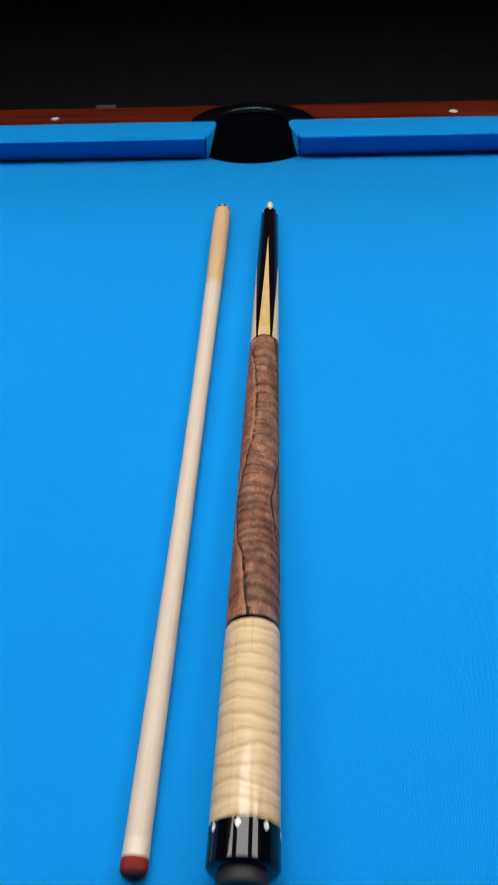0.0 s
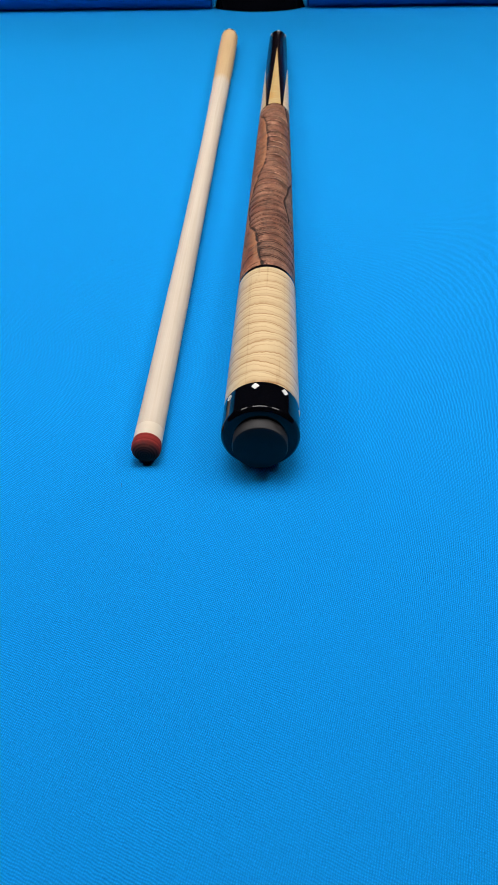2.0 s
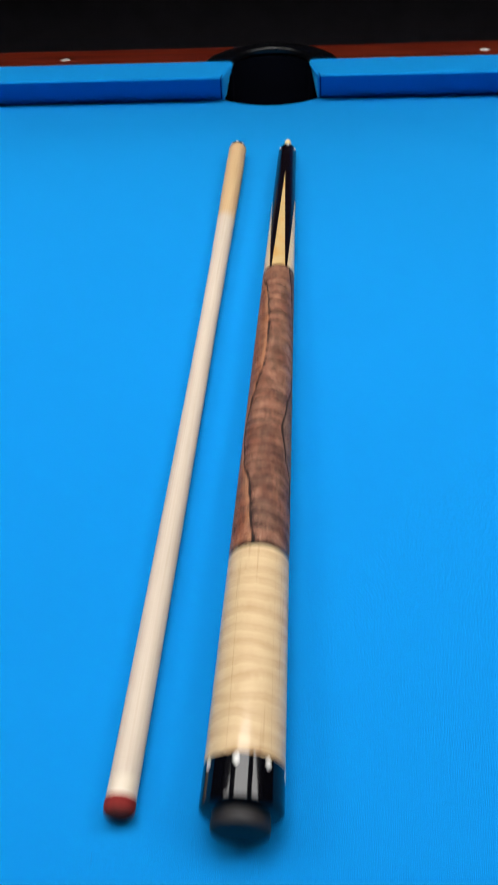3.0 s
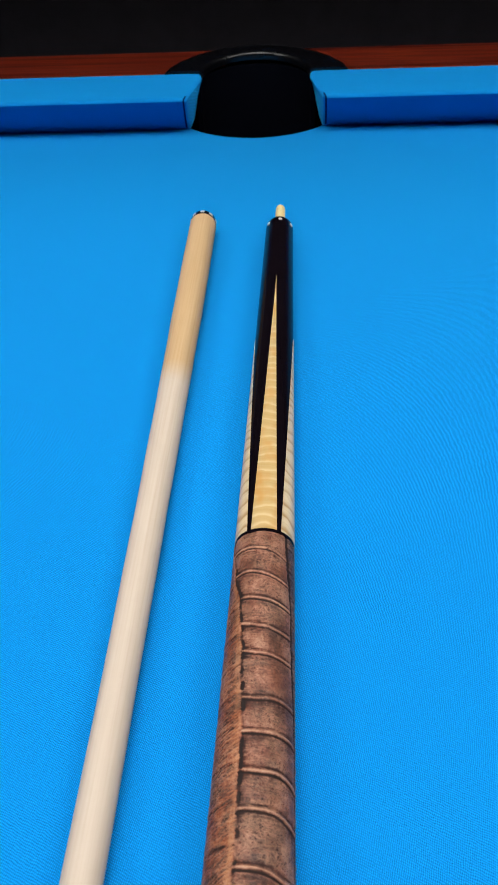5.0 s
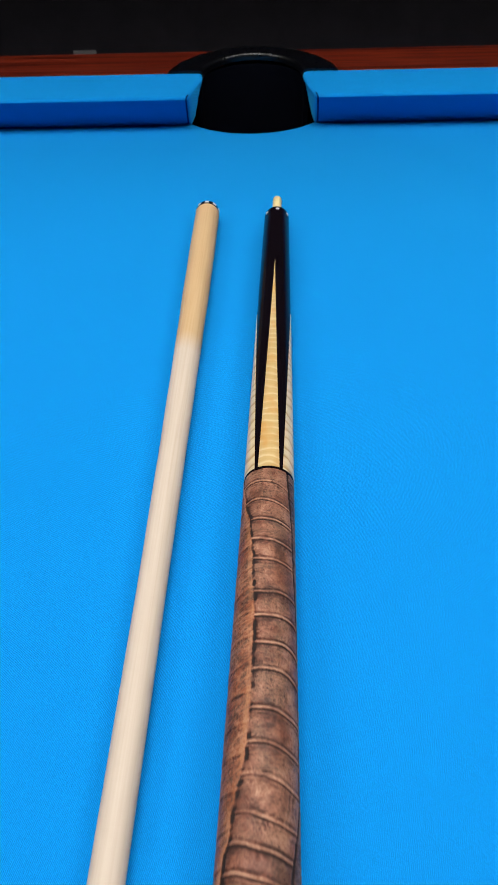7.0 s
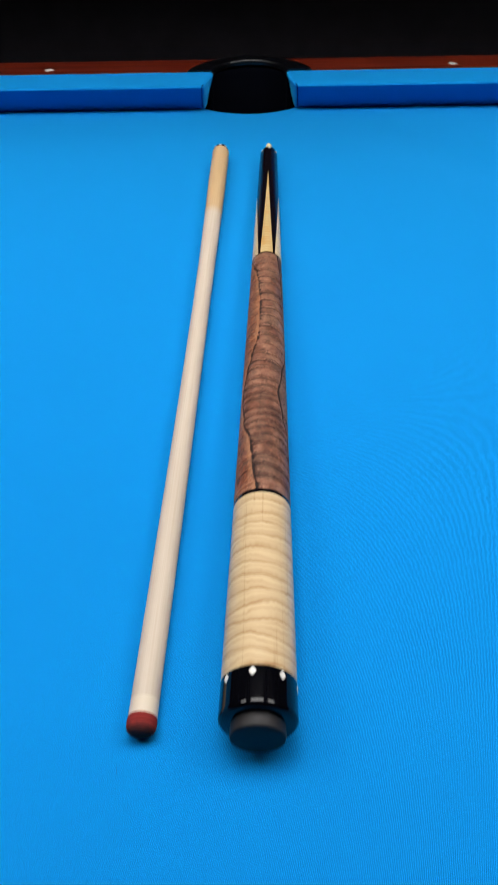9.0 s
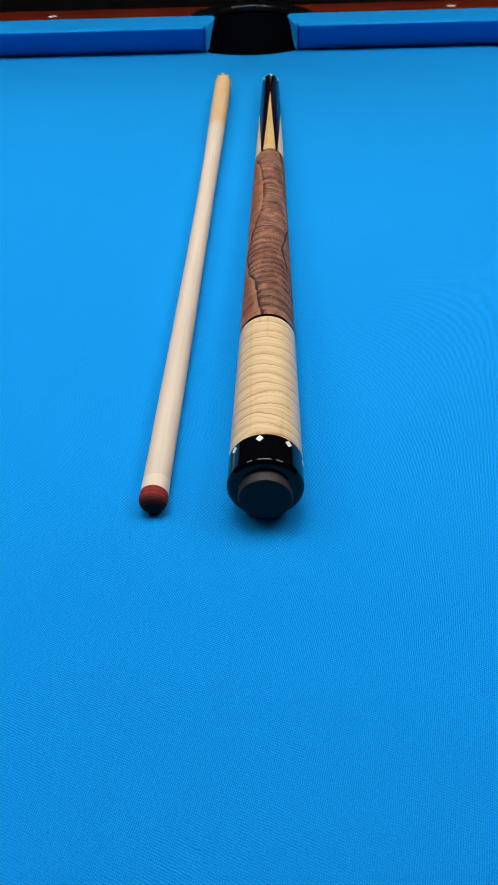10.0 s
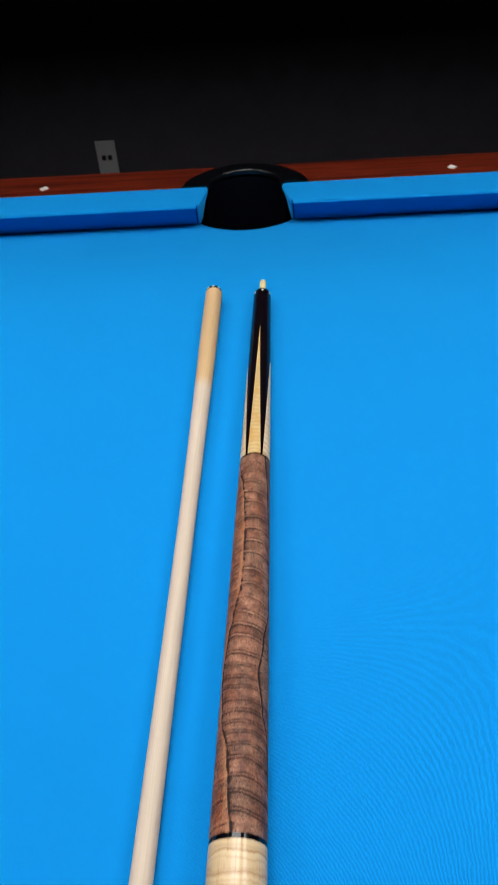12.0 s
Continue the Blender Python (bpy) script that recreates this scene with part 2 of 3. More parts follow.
def leather_material():
    """Brown embossed hide: fine pale creases over a mottled ground, dark grooves with painted-in shade in the hollows,
    tan on the ridges.
    """
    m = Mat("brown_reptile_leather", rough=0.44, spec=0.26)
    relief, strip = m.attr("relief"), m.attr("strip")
    belly = m.math("MAXIMUM", strip, 0.0)
    x, y, z = m.xyz()
    turn = m.math("MULTIPLY", m.math("ARCTAN2", x, z), 0.0135)
    bend = m.math("MULTIPLY_ADD", m.noise(scale=140, detail=2), 0.008, -0.004)
    yy = m.math("ADD", y, bend)
    blot = m.noise(scale=95, detail=4, rough=0.6, warp=0.4)
    speck = m.noise(m.scaled((1, 1.2, 1)), scale=900, detail=3, rough=0.7)
    patch_mask = m.ramp(m.noise(scale=75, detail=3, rough=0.6), (0.38, 0.25), (0.58, 1.0))
    bands = m.noise(m.join(m.math("MULTIPLY", x, 22.0), m.math("MULTIPLY", m.math("ADD", y, m.math("MULTIPLY", m.math("MULTIPLY", x, x), 14.0)), 250.0), m.math("MULTIPLY", z, 12.0)), scale=1.0, detail=3, rough=0.6, warp=0.2)

    def crease(slant, seed, fx, fy, width):
        w = m.noise(m.join(m.math("MULTIPLY", turn, fx), m.math("MULTIPLY", m.math("ADD", yy, m.math("MULTIPLY", turn, slant)), fy), seed), scale=1.0, detail=2, rough=0.55, warp=0.3)
        return m.ramp(m.math("ABSOLUTE", m.math("SUBTRACT", w, 0.5)), (0.0, 1.0), (width, 0.0))

    fine = m.math("MAXIMUM", crease(0.1, 2.0, 170.0, 760.0, 0.040), m.math("MAXIMUM", crease(0.75, 7.0, 210.0, 620.0, 0.040), crease(-0.7, 13.0, 210.0, 620.0, 0.040)))
    deep = m.math("MAXIMUM", crease(0.35, 21.0, 110.0, 330.0, 0.020), crease(-0.25, 31.0, 90.0, 300.0, 0.018))
    warp = m.noise(scale=420, detail=2)
    flat = m.join(m.math("MULTIPLY_ADD", warp, 0.0016, turn), m.math("MULTIPLY_ADD", m.noise(scale=330, detail=2), 0.0016, yy), 0.0)
    net = m.ramp(m.cells(m.scaled((900.0, 1350.0, 1.0), flat), scale=1.0), (0.0, 1.0), (0.17, 0.0))
    side = m.ramp(m.math("ADD", m.math("MULTIPLY", turn, 60.0), m.math("MULTIPLY_ADD", blot, 1.2, -0.6)), (0.15, 0.0), (0.75, 1.0))
    thread = m.math("MULTIPLY", m.math("MAXIMUM", m.math("MAXIMUM", m.math("MULTIPLY", fine, 0.8), m.math("MULTIPLY", net, m.math("MULTIPLY_ADD", side, 0.6, 0.5))), deep), patch_mask)
    tone = m.math("ADD", m.math("MULTIPLY_ADD", blot, 1.2, -0.32), m.math("SUBTRACT", m.math("MULTIPLY_ADD", speck, 0.6, -0.3), m.math("MULTIPLY", side, 0.13)))
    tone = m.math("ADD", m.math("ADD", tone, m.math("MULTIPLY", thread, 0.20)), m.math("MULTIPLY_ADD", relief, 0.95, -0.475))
    tone = m.math("SUBTRACT", tone, m.math("MULTIPLY", m.ramp(bands, (0.35, 0.13), (0.47, 0.0)), m.math("MULTIPLY_ADD", belly, 0.7, 0.3)))
    feather = m.noise(m.join(m.math("MULTIPLY", turn, 90.0), m.math("MULTIPLY", m.math("ADD", yy, m.math("MULTIPLY", turn, -0.5)), 700.0), 3.0), scale=1.0, detail=3, rough=0.6)
    loose = m.math("ADD", tone, m.math("MULTIPLY_ADD", feather, 1.2, -0.62))
    base = m.ramp(tone, (0.06, (0.030, 0.009, 0.006)), (0.20, (0.058, 0.016, 0.008)), (0.36, (0.106, 0.030, 0.016)), (0.54, (0.185, 0.067, 0.039)), (0.78, (0.38, 0.215, 0.14)))
    flank = m.ramp(loose, (0.06, (0.018, 0.005, 0.003)), (0.24, (0.070, 0.014, 0.006)), (0.42, (0.165, 0.036, 0.012)), (0.72, (0.29, 0.105, 0.042)))
    col = m.mix(belly, flank, base)
    col = m.mix(m.math("MULTIPLY", m.math("MAXIMUM", m.math("MULTIPLY", strip, -1.0), 0.0), 0.86), col, (0.020, 0.009, 0.008))
    col = m.mix(m.math("MULTIPLY", m.attr("welt"), m.ramp(loose, (0.1, 0.30), (0.5, 0.90))), col, (0.27, 0.105, 0.038))
    # near-black grooves, with the shade beside them and under ridges painted in
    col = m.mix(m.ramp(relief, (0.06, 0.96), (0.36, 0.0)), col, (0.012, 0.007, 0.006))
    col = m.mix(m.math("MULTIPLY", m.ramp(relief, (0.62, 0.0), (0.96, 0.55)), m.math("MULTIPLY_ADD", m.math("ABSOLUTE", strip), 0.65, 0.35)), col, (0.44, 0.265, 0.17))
    col = m.mix(m.math("MULTIPLY", m.math("MULTIPLY", thread, m.ramp(relief, (0.3, 0.0), (0.5, 1.0))), 0.66), col, (0.40, 0.225, 0.14))
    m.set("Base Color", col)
    m.set("Roughness", m.ramp(relief, (0.25, 0.85), (0.48, 0.42)))
    h = m.math("SUBTRACT", m.math("MULTIPLY", thread, 0.8), m.ramp(bands, (0.36, 0.6), (0.52, 0.0)))
    h = m.math("ADD", h, m.math("MULTIPLY", m.math("MULTIPLY", feather, m.math("SUBTRACT", 1.0, belly)), 0.8))
    return m.bump(m.math("ADD", h, m.math("MULTIPLY_ADD", speck, 0.7, m.math("MULTIPLY", blot, 0.3))), 0.38, 0.0004).m


def plain(name, colour, rough, spec=0.5, metal=0.0, coat=0.0, scale=150.0, vary=0.25, bump=0.06):
    """A nearly uniform surface with fine mottling and relief."""
    m = Mat(name, rough, spec, metal, coat)
    n = m.noise(scale=scale, detail=4)
    m.set("Base Color", m.mix(m.math("MULTIPLY", n, vary * 2), colour, tuple(c * 0.45 for c in colour)))
    m.set("Roughness", m.math("MULTIPLY_ADD", n, 0.12, rough - 0.05))
    return m.bump(n, bump, 0.0003).m


def tip_material():
    m = Mat("red_layered_tip_leather", rough=0.8, spec=0.08)
    x, y, z = m.xyz()
    layers = m.noise(m.join(0.0, m.math("MULTIPLY", y, 900.0), 0.0), scale=1.0, detail=1)
    rub = m.noise(scale=420, detail=3)
    red = m.ramp(layers, (0.35, (0.125, 0.012, 0.011)), (0.5, (0.165, 0.017, 0.015)), (0.62, (0.19, 0.025, 0.021)))
    worn = m.ramp(m.math("ADD", m.math("MULTIPLY_ADD", y, -190.0, -190.0 * 0.7553), m.math("MULTIPLY", rub, 0.7)), (0.42, 0.0), (0.95, 1.0))
    rings = m.ramp(m.math("FRACT", m.math("MULTIPLY_ADD", rub, 0.35, m.math("MULTIPLY", m.math("SQRT", m.math("ADD", m.math("MULTIPLY", x, x), m.math("MULTIPLY", z, z))), 900.0))), (0.0, (0.030, 0.010, 0.010)), (0.45, (0.075, 0.024, 0.022)), (1.0, (0.030, 0.010, 0.010)))
    m.set("Base Color", m.mix(worn, red, rings))
    return m.bump(rub, 0.3, 0.0003).m


def glow_material():
    m = Mat("lit_diffuser")
    m.set("Base Color", (0.8, 0.8, 0.8))
    m.set("Emission Color", (1.0, 0.985, 0.96))
    m.set("Emission Strength", LAMP)
    return m.m


CLOTH = cloth_material()
RAILWOOD = rosewood_material()
SLEEVE = sleeve_material()
POINT = maple_material("curly_maple_point", (0.385, 0.252, 0.094), (0.53, 0.405, 0.228), 0.0060, 2.6, 0.85, 9.0, 0.4, 0.75)
FLANK = maple_material("pale_curly_maple", (0.60, 0.475, 0.30), (0.33, 0.19, 0.07), 0.0072, 2.6, 0.95, 15.0, 0.15)
SHAFT = shaft_material()
LEATHER = leather_material()
EBONY = plain("polished_black_ebony", (0.004, 0.0025, 0.004), 0.16, 0.02)
GLOSSBLACK = plain("gloss_black_cap", (0.0015, 0.0015, 0.0025), 0.07, 0.25)
RUBBER = plain("dark_grey_rubber", (0.014, 0.012, 0.013), 0.55, 0.25, scale=260, vary=0.3, bump=0.25)
LINER = plain("black_moulded_pocket", (0.002, 0.002, 0.003), 0.28, 0.4, scale=320, bump=0.12)
CUP = plain("black_pocket_cup", (0.0012, 0.0016, 0.0042), 0.8, 0.03)
PEARL = plain("mother_of_pearl", (0.62, 0.60, 0.57), 0.25, 0.5, scale=90, vary=0.2)
PIN = plain("cream_resin_pin", (0.62, 0.50, 0.24), 0.35, 0.5, scale=600, vary=0.3)
SILVER = plain("pale_silver_inlay", (0.55, 0.55, 0.56), 0.3, 0.5, bump=0.02)
FERRULE = plain("ivory_white_ferrule", (0.51, 0.43, 0.335), 0.4, 0.4, scale=120, vary=0.1)
TIP = tip_material()
SLATE = plain("grey_slate", (0.10, 0.10, 0.11), 0.7, 0.3, scale=30)
WALLPAINT = plain("charcoal_wall_paint", (0.101, 0.093, 0.112), 0.95, 0.0, scale=14, vary=0.3, bump=0.1)
CEILPAINT = plain("black_ceiling_paint", (0.010, 0.010, 0.010), 0.95, 0.1, scale=10)
CARPET = plain("dark_grey_carpet", (0.022, 0.022, 0.024), 1.0, 0.1, scale=220, vary=0.5, bump=0.6)
PLATE = plain("white_wall_plate", (0.66, 0.65, 0.65), 0.45, 0.4)
PORT = plain("black_port", (0.008, 0.008, 0.008), 0.5)
SEAM = plain("dark_blue_seam", (0.001, 0.030, 0.115), 0.95, 0.05)
LINT = plain("dark_lint", (0.006, 0.035, 0.09), 0.9)
GLOW = glow_material()


# ---- helpers of this scene ----
def part(name, bm, material, parent=None, label="", smooth=None):
    """Links a bmesh as one mesh object under a thing or a part; smooth: the angle in degrees up to which edges are shaded round."""
    me = bpy.data.meshes.new(name)
    bm.normal_update()
    if smooth is not None:
        for f in bm.faces:
            f.smooth = True
        for e in bm.edges:
            e.smooth = len(e.link_faces) != 2 or e.calc_face_angle(0) < radians(smooth)
    bm.to_mesh(me)
    bm.free()
    me.materials.append(material)
    ob = new(name, me)
    ob.parent = parent
    return tagged(ob, label)


def thing(name, label, category, m=None, group=""):
    ob = new(name)
    ob.empty_display_size = 0.05
    if m is not None:
        ob.matrix_basis = m
    return tagged(ob, label, category, group)


def block(x0, x1, y0, y1, z0, z1, bevel=0.0, bm=None):
    bm = bm or bmesh.new()
    r = bmesh.ops.create_cube(bm, size=1)
    for v in r["verts"]:
        v.co = Vector(((x0 + x1) / 2 + v.co.x * (x1 - x0), (y0 + y1) / 2 + v.co.y * (y1 - y0), (z0 + z1) / 2 + v.co.z * (z1 - z0)))
    if bevel:
        bmesh.ops.bevel(bm, geom=list({e for v in r["verts"] for e in v.link_edges}), offset=bevel, segments=3, profile=0.5, affect="EDGES")
    return bm


def slab(outline, z0, z1, bevel=0.0):
    """An upright prism over a plan outline."""
    bm = bmesh.new()
    low = [bm.verts.new((x, y, z0)) for x, y in outline]
    top = [bm.verts.new((x, y, z1)) for x, y in outline]
    bm.faces.new(low[::-1])
    lid = bm.faces.new(top)
    n = len(outline)
    for i in range(n):
        bm.faces.new((low[i], low[(i + 1) % n], top[(i + 1) % n], top[i]))
    bmesh.ops.recalc_face_normals(bm, faces=bm.faces[:])
    if bevel:
        bmesh.ops.bevel(bm, geom=list(lid.edges), offset=bevel, segments=3, profile=0.5, affect="EDGES")
    return bm


def turned(profile, seg=72, close=True):
    """A solid of revolution about the local y axis: profile of (s, r), s running along -y."""
    bm = bmesh.new()
    rings = []
    for s, r in profile:
        rings.append([bm.verts.new((r * math.sin(2 * math.pi * k / seg), -s, r * math.cos(2 * math.pi * k / seg))) for k in range(seg)])
    for a, b in zip(rings, rings[1:]):
        for k in range(seg):
            bm.faces.new((a[k], a[(k + 1) % seg], b[(k + 1) % seg], b[k]))
    if close:
        bm.faces.new(rings[0][::-1])
        bm.faces.new(rings[-1])
    bmesh.ops.recalc_face_normals(bm, faces=bm.faces[:])
    return bm


def patch(radius, left, right, s0, s1, rows, cols=14, lift=0.00012):
    """An inlay let into a turned surface: between the angles left(s) and right(s), in degrees from the top, a hair proud."""
    bm = bmesh.new()
    grid = []
    for i in range(rows + 1):
        s = s0 + (s1 - s0) * i / rows
        a, b, r = left(s), right(s), radius(s) + lift
        grid.append([bm.verts.new((r * math.sin(radians(a + (b - a) * k / cols)), -s, r * math.cos(radians(a + (b - a) * k / cols)))) for k in range(cols + 1)])
    for p, q in zip(grid, grid[1:]):
        for k in range(cols):
            bm.faces.new((p[k], p[k + 1], q[k + 1], q[k]))
    bmesh.ops.recalc_face_normals(bm, faces=bm.faces[:])
    if sum(f.normal.z for f in bm.faces) < 0:
        bmesh.ops.reverse_faces(bm, faces=bm.faces[:])
    skin = bmesh.ops.extrude_face_region(bm, geom=bm.faces[:])
    for v in skin["geom"]:
        if isinstance(v, bmesh.types.BMVert):
            k = (math.hypot(v.co.x, v.co.z) - 3 * lift) / math.hypot(v.co.x, v.co.z)
            v.co.x, v.co.z = v.co.x * k, v.co.z * k
    bmesh.ops.recalc_face_normals(bm, faces=bm.faces[:])
    return bm


def lying(joint, end):
    """The pose of a cue half from the centre of its joint face to the centre of its other end."""
    d = Vector(end) - Vector(joint)
    return pose(*joint, -math.degrees(math.asin(d.z / d.length)), 0, math.degrees(math.atan2(d.x, -d.y))), d.length


def curve(table):
    """Smooth interpolation through a short table of (s, value)."""
    def f(s):
        if s <= table[0][0]:
            return table[0][1]
        for (a, u), (b, v) in zip(table, table[1:]):
            if s <= b:
                k = (s - a) / (b - a)
                return u + (v - u) * k * k * (3 - 2 * k)
        return table[-1][1]
    return f


# ---- room ----
FLOOR, CEIL, BACK = -0.78, 1.92, 1.60


def room():
    tagged(part("floor", block(-3.2, 3.2, -3.6, BACK, FLOOR - 0.1, FLOOR), CARPET), "dark grey carpet floor of the billiard room", "floor", kind="structure")
    tagged(part("ceiling", block(-3.2, 3.2, -3.6, BACK, CEIL, CEIL + 0.1), CEILPAINT), "black painted ceiling over the pool table", "ceiling", kind="structure")
    for name, box in (("wall_north", (-3.3, 3.3, BACK, BACK + 0.12)), ("wall_south", (-3.3, 3.3, -3.72, -3.6)),
                      ("wall_west", (-3.32, -3.2, -3.6, BACK)), ("wall_east", (3.2, 3.32, -3.6, BACK))):
        tagged(part(name, block(*box, FLOOR - 0.1, CEIL + 0.1), WALLPAINT), "plain charcoal painted wall in deep shade", "wall", kind="structure")


def outlet():
    ob = thing("wall_plate", "white wall plate with two small dark ports on charcoal wall", "wall plate", pose(-0.560, BACK, -0.375))
    part("plate", block(-0.036, 0.036, -0.006, 0, -0.058, 0.058, 0.0025), PLATE, ob, smooth=40)
    for x in (-0.011, 0.011):
        part("port", block(x - 0.0075, x + 0.0075, -0.0072, -0.0055, -0.009, 0.008, 0.0006), PORT, ob, "small black port")


def billiard_lamp():
    """A long pendant over the table: three hooded shades on one bar, hung from the ceiling by two rods."""
    ob = thing("billiard_lamp", "black pendant table lamp with three lit rectangular shades", "lamp", pose(-0.06, -0.58, 1.40))
    part("bar", block(-1.42, 1.42, -0.02, 0.02, 0.05, 0.08, 0.003), LINER, ob)
    for x in (-0.7, 0.7):
        part("rod", block(x - 0.006, x + 0.006, -0.006, 0.006, 0.08, CEIL - 1.40, 0.001), LINER, ob)
    w, d, h, k = 0.430, 0.37, 0.413, 0.012
    for x in (-1.0, 0.0, 1.0):
        bm = block(x - w - k, x + w + k, -d - k, d + k, 0.04, 0.052)
        block(x - w - k, x + w + k, -d - k, -d, -h, 0.04, bm=bm)
        block(x - w - k, x + w + k, d, d + k, -h, 0.04, bm=bm)
        block(x - w - k, x - w, -d, d, -h, 0.04, bm=bm)
        block(x + w, x + w + k, -d, d, -h, 0.04, bm=bm)
        shade = part("shade", bm, CEILPAINT, ob, "black rectangular shade")
        part("diffuser", block(x - w + 0.002, x + w - 0.002, -d + 0.002, d - 0.002, 0.0, 0.012), GLOW, shade, "lit white diffuser")


room()
outlet()
billiard_lamp()

# ---- pool table ----
NOSE, RAIL, FEATHER, EDGE = 0.037, 0.0442, 0.0643, 0.152
LONG, WIDE = 1.27, 1.27          # half its length; its whole width between the noses
POCKET, INNER, OUTER = 0.058, 0.057, 0.0905


def arc(cx, cy, r, a, b, n):
    return [(cx + r * math.cos(radians(a + (b - a) * i / n)), cy + r * math.sin(radians(a + (b - a) * i / n))) for i in range(n + 1)]


def bed_outline():
    """The bed in plan, with round notches at the six pockets."""
    y1, r, c = FEATHER - 0.004, 0.0916, 0.0933
    half = math.sqrt(r * r - (c - y1) ** 2)
    a = math.degrees(math.atan2(y1 - c, half))
    far = arc(0, c, r, 180 - a, 360 + a, 40)
    k, x1 = 0.08, LONG + 0.06
    right = [(x1 - k, y1)] + arc(x1, y1, k, 180, 270, 12)[1:]
    left = [(-x + 0, y) for x, y in right[::-1]]
    top = left + far + right
    bottom = [(-x, -WIDE - y) for x, y in top]
    return top[::-1] + bottom[::-1]


# the rounding of the jaw: distance along the cushion and inset
ROUND = ((0.0, 0.0042), (0.0006, 0.0022), (0.0020, 0.0008), (0.0042, 0.0001))


def cushion(mirror):
    """Half of a side cushion: undercut rubber under cloth, cut to a jaw at the pocket."""
    prof = [(0.0643, 0.0), (0.034, 0.0), (0.0300, 0.0005), (0.0258, 0.0050), (0.0128, 0.0205), (0.0017, 0.0345), (0.0, 0.0366),
            (0.0003, 0.0380), (0.0016, 0.0391), (0.0042, 0.0397), (0.015, 0.0405), (0.03, 0.0417), (0.044, 0.0429), (0.051, 0.0434), (0.058, 0.0440), (0.0643, 0.0442)]
    steps = 60
    bm = bmesh.new()
    rings = []
    for i in range(steps + 1):
        ring = []
        for y, z in prof:
            near = 0.0766 - 0.200 * y - 0.240 * z + 10.0 * max(0.0, y - 0.044) ** 2
            x = near + ROUND[i][0] if i < 4 else near + 0.0062 + (1.20 - near) * (i - 4) / (steps - 4)
            inset = ROUND[i][1] if i < 4 else 0.0
            cy, cz = 0.034, 0.022
            ring.append(bm.verts.new((mirror * x, y + (cy - y) * inset / 0.034, z + (cz - z) * inset / 0.034 * (1 if z > 0.001 else 0))))
        rings.append(ring)
    n = len(prof)
    for a, b in zip(rings, rings[1:]):
        for k in range(n):
            bm.faces.new((a[k], a[(k + 1) % n], b[(k + 1) % n], b[k]))
    bm.faces.new(rings[0])
    bm.faces.new(rings[-1][::-1])
    bmesh.ops.recalc_face_normals(bm, faces=bm.faces[:])
    return bm


def jaw_seam(mirror):
    """The folded seam of the cloth at the jaw's corner."""
    path = [(0.0282, 0.0024), (0.0258, 0.0050), (0.0128, 0.0205), (0.0017, 0.0345), (-0.0001, 0.0366), (0.0002, 0.0381), (0.0016, 0.0392), (0.006, 0.0400)]
    bm = bmesh.new()
    rows = []
    for y, z in path:
        x = 0.0766 - 0.200 * y - 0.240 * z + 0.0030
        rows.append([bm.verts.new((mirror * (x + dx), y - dy, z + dy * 0.4)) for dx, dy in ((-0.0010, -0.0004), (0.0, 0.0004), (0.0010, -0.0004))])
    for a, b in zip(rows, rows[1:]):
        for k in range(2):
            bm.faces.new((a[k], a[k + 1], b[k + 1], b[k]))
        bm.faces.new((a[2], a[0], b[0], b[2]))
    bmesh.ops.recalc_face_normals(bm, faces=bm.faces[:])
    return bm


def flare(a):
    """How far the rim's feet spread beyond its round outer edge, at the angle a in radians."""
    return 0.0072 * abs(math.cos(a)) ** 3


def rail(mirror):
    """One half of the wooden side rail, rounded at its outer edge, hollowed for the pocket."""
    pts = []
    for i in range(25):
        a = radians(90 - 85 * i / 24)
        r = OUTER - 0.0015 + flare(a)
        pts.append((r * math.cos(a), POCKET + r * math.sin(a)))
    pts = [(0.0, EDGE)] + pts + [(pts[-1][0], FEATHER + 0.001), (1.205, FEATHER + 0.001), (1.205, EDGE)]
    return slab([(mirror * x, y) for x, y in pts], -0.045, RAIL, 0.0022)


def pocket_liner():
    """A moulded rim about the back of the pocket, crowned towards the middle."""
    bm = bmesh.new()
    prof = [(0.0600, 0.0380), (INNER, 0.0385), (INNER, 0.0425), (0.0574, 0.0443), (0.0584, 0.0456), (0.0600, 0.0463), (0.0640, 0.0466), (0.0720, 0.0466),
            (0.0820, 0.0462), (0.0880, 0.0452), (0.0902, 0.0440), (OUTER, 0.0420), (OUTER, 0.0380)]
    rings, n = [], 56
    for i in range(n + 1):
        a = radians(5 + 170 * i / n)
        crown = 0.0045 * math.sin(a) ** 1.2
        ring = []
        for r, z in prof:
            zz = z + crown if z > 0.03 else z
            r += flare(a) * max(0.0, (r - 0.064) / (OUTER - 0.064))
            ring.append(bm.verts.new((r * math.cos(a), POCKET + r * math.sin(a), zz)))
        rings.append(ring)
    for a, b in zip(rings, rings[1:]):
        for k in range(len(prof) - 1):
            bm.faces.new((a[k], a[k + 1], b[k + 1], b[k]))
    bm.faces.new(rings[0])
    bm.faces.new(rings[-1][::-1])
    bmesh.ops.recalc_face_normals(bm, faces=bm.faces[:])
    return bm


def pocket_throat():
    """The matt black wall behind the opening, from the rim down into the cup."""
    pts = arc(0, POCKET, INNER + 0.0010, -2, 182, 60) + arc(0, POCKET, INNER + 0.006, 182, -2, 60)
    return slab(pts, -0.128, 0.0384)


